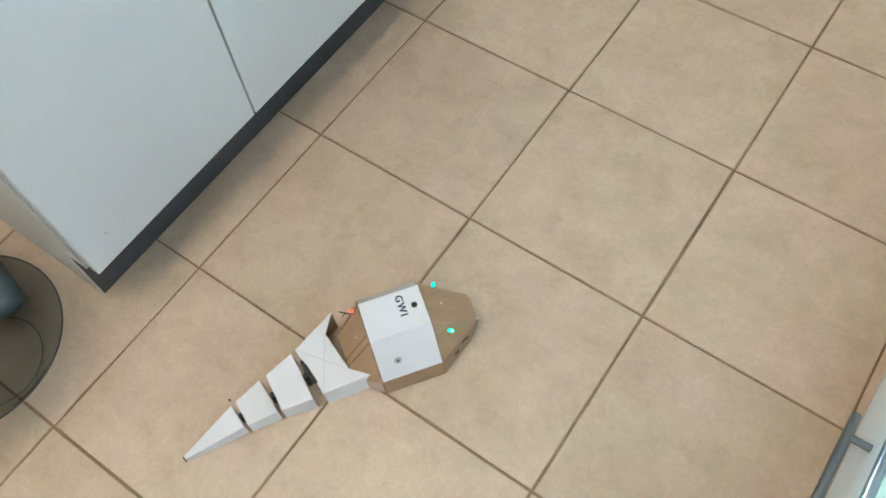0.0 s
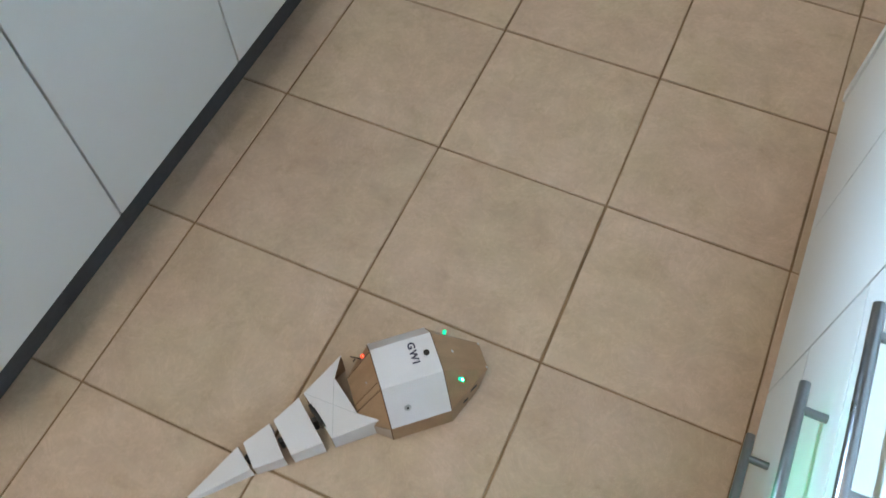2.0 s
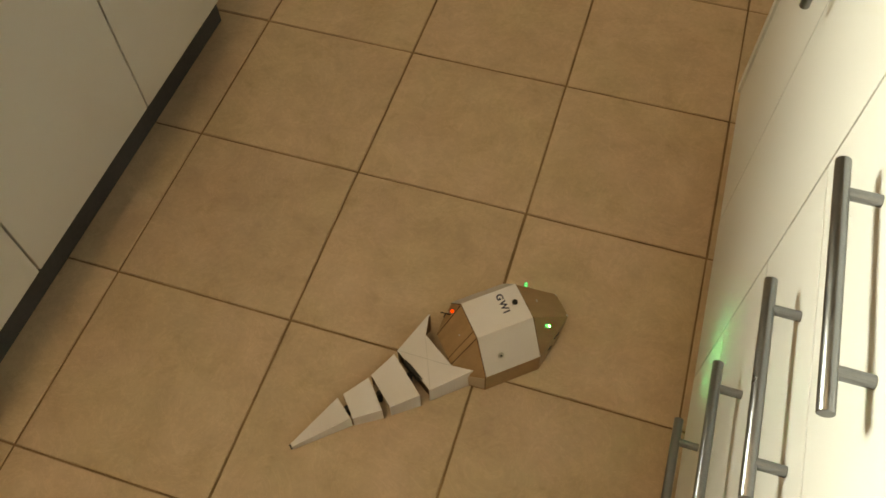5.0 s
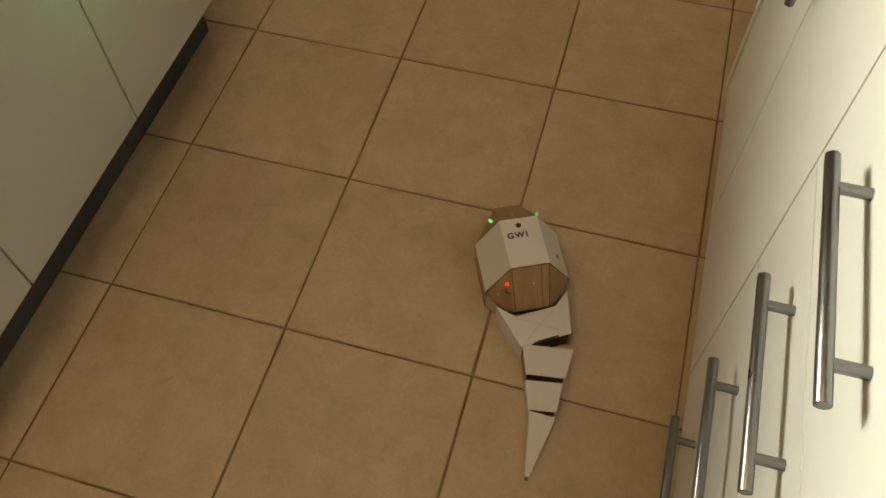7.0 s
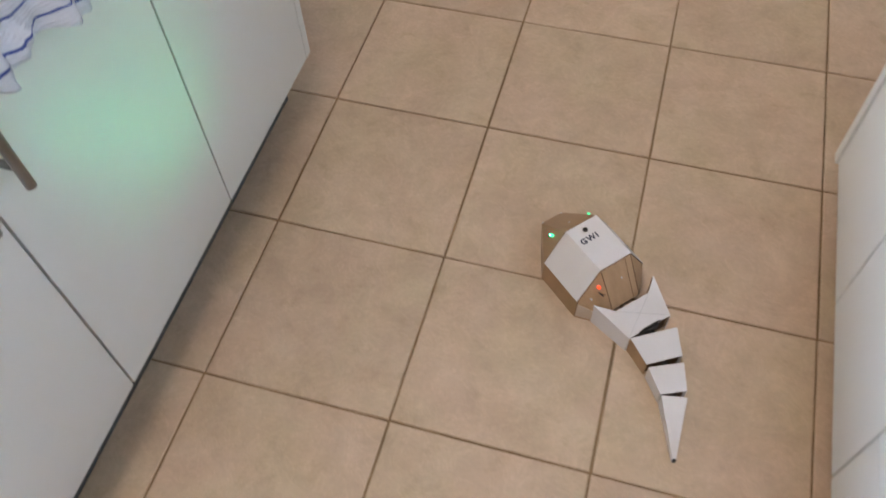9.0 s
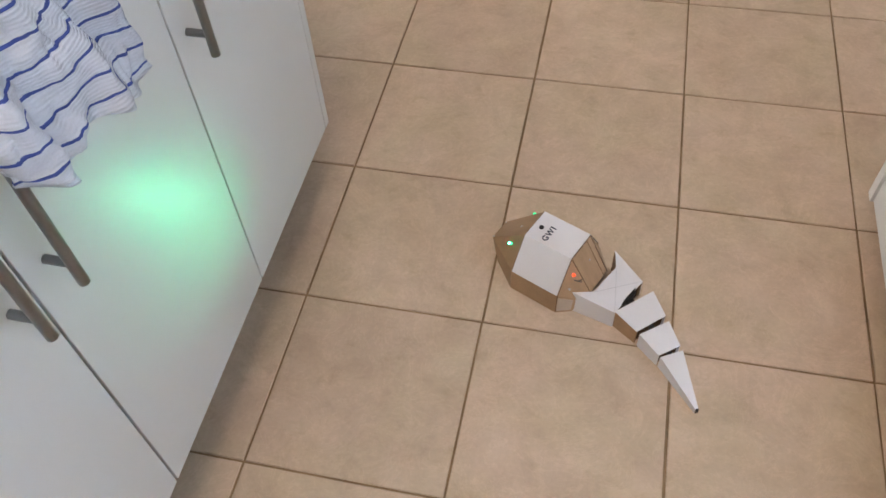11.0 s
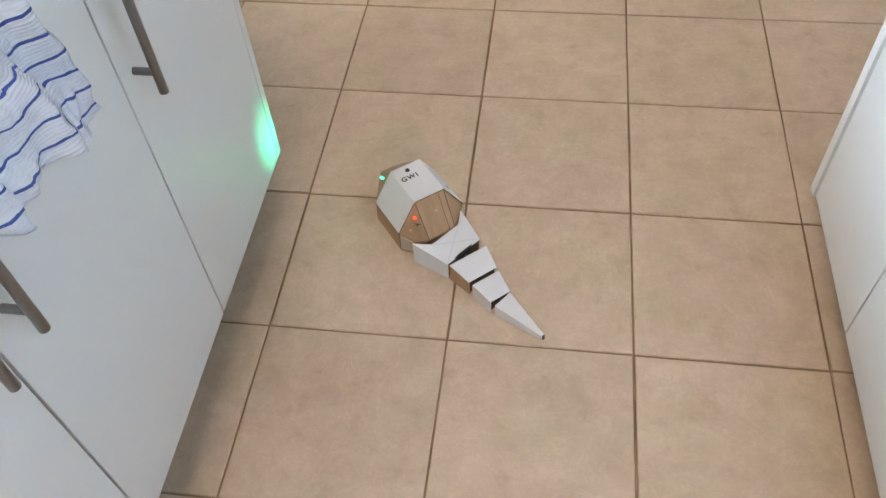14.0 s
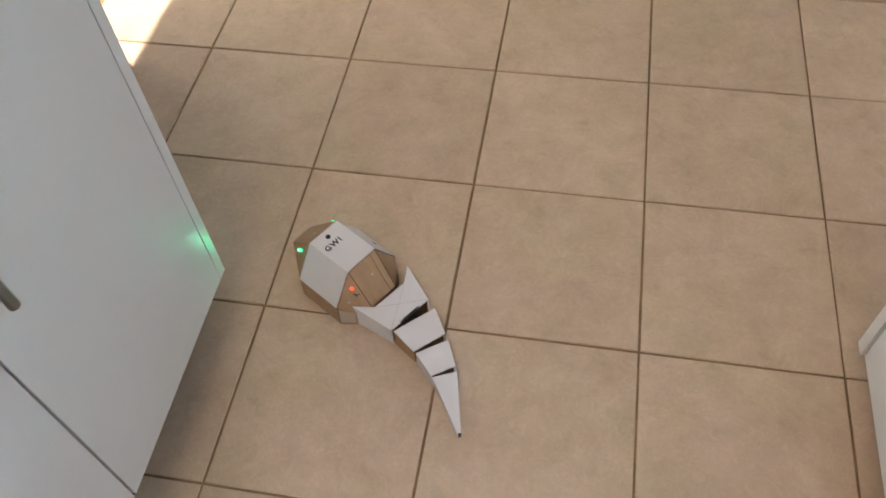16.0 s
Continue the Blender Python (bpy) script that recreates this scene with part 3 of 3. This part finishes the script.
# small bright beads set as the white spots on the nose corners
for s in (1, -1):
    bm = bmesh.new()
    bmesh.ops.create_uvsphere(bm, u_segments=10, v_segments=6, radius=0.0026, matrix=Matrix.Translation((0.1215, s * 0.0205, 0.0465)))
    part("nose_bead", bm, SCREW, robot, "small bright metal bead", smooth=True)

# hand-lettered mark on the card
txt = bpy.data.curves.new("lettering", "FONT")
txt.body, txt.size, txt.align_x, txt.align_y, txt.extrude, txt.offset, txt.space_character = "GWI", 0.0154, "CENTER", "CENTER", 0.0002, 0.00045, 1.25
lettering = new("lettering", txt)
txt.materials.append(INK)
lettering.parent = robot
lettering.matrix_local = face_pose((0.0140, 0.0078, TOPZ + 0.0027), (0, 0, 1), (1, 0, 0))
tagged(lettering, "dark blue handwritten capitals")
for up in (-1, 1):
    bm = box(bmesh.new(), 0.0108, up * 0.0051 - 0.0008, -0.0002, 0.0166, up * 0.0051 + 0.0008, 0.0002)
    bm.transform(lettering.matrix_local)
    part("serif", bm, INK, robot)


# green lamps on the cheeks, red lamps behind: each die sits deep in its round holder and throws a narrow cone
def green_led(s):
    at = Vector((0.0718, s * 0.0385, 0.0812))
    az, el = radians(61.5 if s > 0 else 52), radians(34 if s > 0 else 33)
    d = Vector((math.cos(az) * math.cos(el), s * math.sin(az) * math.cos(el), math.sin(el)))
    m = face_pose(at, d, (0, 0, 1))
    depth = 0.0070
    bm = bmesh.new()
    n = 20
    sect = [(0.0008, 0.0), (0.0029, 0.0), (0.0031, 0.0030), (0.0030, 0.0055), (0.0025, depth), (0.0018, depth), (0.0017, 0.0046), (0.0008, 0.0044)]
    k_ = len(sect)
    ring = [[bm.verts.new((r * math.cos(2 * math.pi * k / n), r * math.sin(2 * math.pi * k / n), z)) for k in range(n)] for r, z in sect]
    for a in range(k_):
        for k in range(n):
            bm.faces.new((ring[a][k], ring[a][(k + 1) % n], ring[(a + 1) % k_][(k + 1) % n], ring[(a + 1) % k_][k]))
    bm.transform(m)
    led = part("green_led", bm, GREEN_GLOW, robot, "glowing green light")
    bm = bmesh.new()
    bmesh.ops.create_circle(bm, cap_ends=True, segments=16, radius=0.00055)
    bm.transform(m @ Matrix.Translation((0, 0, 0.0005)))
    part("die", bm, GREEN_BEAM, led)
    bm = bmesh.new()
    ring = [[bm.verts.new((r * math.cos(2 * math.pi * k / n), r * math.sin(2 * math.pi * k / n), 0.0048)) for k in range(n)] for r in (0.0010, 0.0016)]
    for k in range(n):
        bm.faces.new((ring[0][k], ring[0][(k + 1) % n], ring[1][(k + 1) % n], ring[1][k]))
    bm.transform(m)
    part("reflector", bm, GREEN_HALO, led)
    # closed back of the holder
    bm = bmesh.new()
    bmesh.ops.create_cone(bm, cap_ends=True, segments=20, radius1=0.0028, radius2=0.0028, depth=0.004, matrix=m @ Matrix.Translation((0, 0, -0.0021)))
    part("holder", bm, BLACK, led)


for s in (1, -1):
    green_led(s)
for s in (1,):
    at = Vector((-0.0585, s * 0.0400, 0.0875))
    d = Vector((-0.7, s * 0.5, 0.5)).normalized()
    m = face_pose(at, d, (0, 0, 1))
    bm = bmesh.new()
    bmesh.ops.create_uvsphere(bm, u_segments=14, v_segments=8, radius=0.0030, matrix=m)
    led = part("red_led", bm, RED_GLOW, robot, "glowing red light", smooth=True)
    bm = bmesh.new()
    root, fork = at + Vector((-0.003, 0.001, -0.012)), at + Vector((-0.010, 0.003, -0.006))
    rod(bm, root, fork, 0.0010, 8)
    rod(bm, fork, fork + Vector((-0.008, 0.002, 0.006)), 0.0009, 8)
    rod(bm, fork, fork + Vector((-0.006, -0.006, 0.002)), 0.0009, 8)
    part("wire", bm, BLACK, robot, "short forked dark wire")
    spot, nrm, _, _ = skin.find_nearest(Vector((-0.062, 0.055, 0.062)))
    bm = bmesh.new()
    bmesh.ops.create_cone(bm, cap_ends=True, segments=12, radius1=0.0024, radius2=0.0016, depth=0.003, matrix=face_pose(spot + nrm * 0.001, nrm))
    part("bolt", bm, SCREW, robot)

# tail: four hinged boxes; each one's origin is its hinge, x points to the head
P1 = (-0.1163, -0.0052)
HINGE = (-0.0411, -0.0580, -0.0549)


def wall_strip(a, b, za, zb, thick, inward):
    """An upright card from a to b with its head at za and zb."""
    a, b, i = Vector((*a, 0)), Vector((*b, 0)), Vector((*inward, 0)).normalized() * thick
    bm = bmesh.new()
    vs = [bm.verts.new(p) for p in (a, b, b + Vector((0, 0, zb)), a + Vector((0, 0, za)), a + i, b + i, b + i + Vector((0, 0, zb)), a + i + Vector((0, 0, za)))]
    for f in ((0, 1, 2, 3), (4, 5, 6, 7), (0, 1, 5, 4), (1, 2, 6, 5), (2, 3, 7, 6), (3, 0, 4, 7)):
        bm.faces.new([vs[k] for k in f])
    return bm


def top_sheet(outline, thick=0.0016):
    """A flat sheet on an outline of (x, y, z) points, with a folded edge of the given thickness."""
    bm = bmesh.new()
    hi = [bm.verts.new(p) for p in outline]
    lo = [bm.verts.new((p[0], p[1], p[2] - thick)) for p in outline]
    bm.faces.new(hi)
    bm.faces.new(lo)
    n = len(outline)
    for k in range(n):
        bm.faces.new((hi[k], hi[(k + 1) % n], lo[(k + 1) % n], lo[k]))
    bmesh.ops.triangulate(bm, faces=[f for f in bm.faces if len(f.verts) > 4])
    return bm


def tail_segment(fx, fh, fz, rx, rh, rz, sides=(PAPER, PAPER), horns=None, label=""):
    """fx, fh, fz: the front edge's place, half width and height; rx, rh, rz: the rear edge's."""
    if horns:
        (lx, ly), (qx, qy), inner, hz = horns
        outline = [(lx, ly, hz), (rx, rh, rz), (rx, -rh, rz), (qx, qy, hz), (fx, -inner, fz), (fx, inner, fz)]
        corners = {1: ((lx, ly - 0.0002), hz), -1: ((qx, qy + 0.0002), hz)}
    else:
        outline = [(fx, fh, fz), (rx, rh, rz), (rx, -rh, rz), (fx, -fh, fz)]
        corners = {1: ((fx, fh - 0.0002), fz), -1: ((fx, -fh + 0.0002), fz)}
    seg = part("tail_segment", top_sheet(outline), PAPER, robot, label)
    for s, material in zip((1, -1), sides):
        c, z = corners[s]
        part("side", wall_strip(c, (rx, s * (rh - 0.0002)), z - 0.0017, rz - 0.0017, 0.0018, (0, -s)), material, seg, "bare cardboard side" if material is CARDBOARD else "")
    k = 0.0022
    f0 = fx - 0.004
    w0 = (fh if not horns else horns[2] + 0.004)
    # dark block in place of the shaded hollow under the sheet
    part("shade_core", hull([(f0, w0 - k, 0.0), (f0, -w0 + k, 0.0), (rx + 0.004, rh - k, 0.0), (rx + 0.004, -rh + k, 0.0),
                       (f0, w0 - k, fz - 0.003), (f0, -w0 + k, fz - 0.003), (rx + 0.004, rh - k, rz - 0.003), (rx + 0.004, -rh + k, rz - 0.003)]), CARD_DARK, seg)
    return seg


seg1 = tail_segment(0.0185, 0.036, 0.0525, -0.033, 0.0436, 0.045, horns=((0.0454, 0.0606), (0.0400, -0.0630), 0.0345, 0.055), label="white card tail box with two pointed horns")
seg2 = tail_segment(-0.0042, 0.0416, 0.045, -0.0531, 0.0315, 0.038, sides=(CARDBOARD, PAPER), label="white card tail box with a bare cardboard side")
seg3 = tail_segment(-0.0040, 0.0300, 0.038, -0.0510, 0.0221, 0.032, label="small white card tail box")
seg4 = tail_segment(-0.0028, 0.0209, 0.032, -0.1010, 0.0028, 0.013, label="long pointed white tail tip")
part("tip", box(bmesh.new(), -0.1030, -0.0026, 0.002, -0.1004, 0.0026, 0.0134, 0.0004), BLACK, seg4, "dark cut end of the tail")
for c, s in (((0.0454, 0.0606), 1), ((0.0400, -0.0630), -1)):
    part("lining", wall_strip((c[0] - 0.0004, c[1] - s * 0.0026), (-0.033, s * 0.0412), 0.0530, 0.0430, 0.0006, (0, -s)), CARDBOARD, seg1, "bare cardboard inside of the horn")
# crossed creases drawn as thin grey strips, black bracket and hinges between the boxes
for (x0, y0), (x1, y1) in (((0.017, 0.034), (-0.031, -0.041)), ((0.017, -0.034), (-0.031, 0.041))):
    za, zb = 0.0527, 0.0453
    d = Vector((x1 - x0, y1 - y0, 0)).normalized()
    w = Vector((-d.y, d.x, 0)) * 0.00035
    bm = bmesh.new()
    q = [Vector((x0, y0, za)), Vector((x1, y1, zb))]
    lo = [bm.verts.new(p) for p in (q[0] + w, q[1] + w, q[1] - w, q[0] - w)]
    up = Vector((0, 0, 0.0003))
    hi = [bm.verts.new(v.co + up) for v in lo]
    bm.faces.new(hi), bm.faces.new(lo)
    for k in range(4):
        bm.faces.new((lo[k], lo[(k + 1) % 4], hi[(k + 1) % 4], hi[k]))
    part("crease", bm, PAPER_GREY, seg1)
part("bracket", box(bmesh.new(), -0.0368, -0.016, 0.030, -0.0318, 0.022, 0.0474, 0.0006), BLACK, seg1, "black plastic servo bracket")
part("bracket", box(bmesh.new(), -0.0328, -0.022, 0.0430, -0.0304, 0.014, 0.0466, 0.0004), BLACK, seg1, "thin black bar on the card")
for sg, hx, hz in ((seg1, -0.041, 0.040), (seg2, -0.056, 0.034), (seg3, -0.053, 0.028)):
    part("hinge", rod(bmesh.new(), (hx, 0, 0.004), (hx, 0, hz), 0.0045, 14), BLACK, sg)

# ---- tiles, one by one ----
half, gap = TILE / 2, 0.0022
bm = bmesh.new()
b = half - gap
for z, i in ((-0.010, 0.0), (-0.0012, 0.0), (0.0, 0.0012)):
    for x, y in ((-1, -1), (1, -1), (1, 1), (-1, 1)):
        bm.verts.new((x * (b - i), y * (b - i), z))
bm.verts.ensure_lookup_table()
for k in range(2):
    for q in range(4):
        bm.faces.new([bm.verts[4 * k + q], bm.verts[4 * k + (q + 1) % 4], bm.verts[4 * k + 4 + (q + 1) % 4], bm.verts[4 * k + 4 + q]])
bm.faces.new([bm.verts[8 + q] for q in range(4)])
first = part("tile", bm, TILE_MAT, floor)
rng = random.Random(4)
for i in range(-2, 8):
    for j in range(-5, 13):
        ob = first if (i, j) == (-2, -5) else new("tile", first.data)
        ob.parent = floor
        ob.location = ((i + 0.5) * TILE + rng.uniform(-0.0005, 0.0005), (j + 0.5) * TILE + rng.uniform(-0.0005, 0.0005), rng.uniform(-0.0003, 0.0))

# ---- motion of the robot ----
# seconds, place of the head, its heading, and the bend at each of the four hinges
ROBOT_ROWS = [
    (0, 0.3718, -0.2524, 53.8, 15.9, -6.4, 4.6, 2.7),
    (0.5, 0.4010, -0.2128, 59.3, 15.5, -7.9, -12.1, 7.8),
    (1, 0.4172, -0.1848, 34.4, 19.1, -0.3, 18.1, 14.0),
    (1.5, 0.4523, -0.1598, 38.5, 17.5, -3.6, 8.2, 10.5),
    (2, 0.4915, -0.1283, 42.1, 16.7, -3.7, -4.0, 7.7),
    (2.5, 0.5235, -0.0984, 46.5, 14.9, -4.9, -14.0, 16.0),
    (3, 0.5573, -0.0615, 50.3, 14.0, -5.8, -15.2, 16.7),
    (3.5, 0.5865, -0.0239, 55.3, 10.6, -10.9, -5.3, 5.0),
    (4, 0.6067, 0.0085, 34.9, 17.0, 1.7, 18.6, 1.3),
    (4.5, 0.6403, 0.0332, 35.6, 14.1, -6.4, 1.3, 16.0),
    (5, 0.6791, 0.0608, 39.4, 15.7, -6.6, -7.8, 10.1),
    (5.2, 0.6891, 0.0720, 41.5, 15.8, -12.1, -0.5, 2.8),
    (7.3, 0.6993, 0.2305, 122.9, 1.9, -19.4, -1.2, -13.4),
    (7.5, 0.6913, 0.2468, 125.4, -1.3, -14.8, -3.8, -15.7),
    (8, 0.6653, 0.2840, 128.7, -1.0, -13.9, -5.6, -16.6),
    (8.5, 0.6339, 0.3219, 132.7, -1.4, -15.0, -6.0, -15.5),
    (9, 0.6026, 0.3551, 137.9, -1.8, -16.3, -6.5, -14.3),
    (9.2, 0.5873, 0.3667, 139.5, -2.2, -18.1, -1.4, -16.6),
    (11.3, 0.4197, 0.4747, 158.7, -5.5, -18.5, -5.0, -7.7),
    (11.5, 0.4007, 0.4819, 160.2, -5.8, -16.5, -5.4, -10.1),
    (12, 0.3578, 0.4934, 151.1, 7.3, -11.0, 3.5, -11.9),
    (12.5, 0.3266, 0.5126, 139.4, -0.7, -6.6, 9.8, 21.8),
    (13, 0.2945, 0.5424, 130.3, 12.7, -3.9, 10.9, 15.4),
    (13.5, 0.2718, 0.5716, 123.4, 13.7, -9.0, 9.1, 24.8),
    (14, 0.2457, 0.6128, 127.9, 12.7, -10.7, 0.2, 12.2),
    (14.5, 0.2172, 0.6548, 133.1, 10.7, -14.7, -0.5, 5.3),
    (15, 0.1860, 0.6792, 111.5, 13.8, -4.2, 7.8, 23.0),
    (15.5, 0.1807, 0.7089, 140.8, 0.5, -18.4, -7.1, -11.6),
    (16, 0.1467, 0.7348, 147.8, -3.7, -12.6, -8.0, -10.6),
]


def motions():
    rows = [[] for _ in range(5)]
    for t, x, y, heading, *bends in ROBOT_ROWS:
        rows[0].append((t, pose(x, y, 0, 0, 0, heading)))
        m, a = Matrix.Translation((*P1, 0)), 0.0
        for k, bend in enumerate(bends):
            m = m @ pose(0, 0, 0, 0, 0, bend)
            rows[k + 1].append((t, m.copy()))
            if k < 3:
                m = m @ pose(HINGE[k], 0, 0)
    for ob, keyed in zip((robot, seg1, seg2, seg3, seg4), rows):
        walk(ob, keyed)


motions()
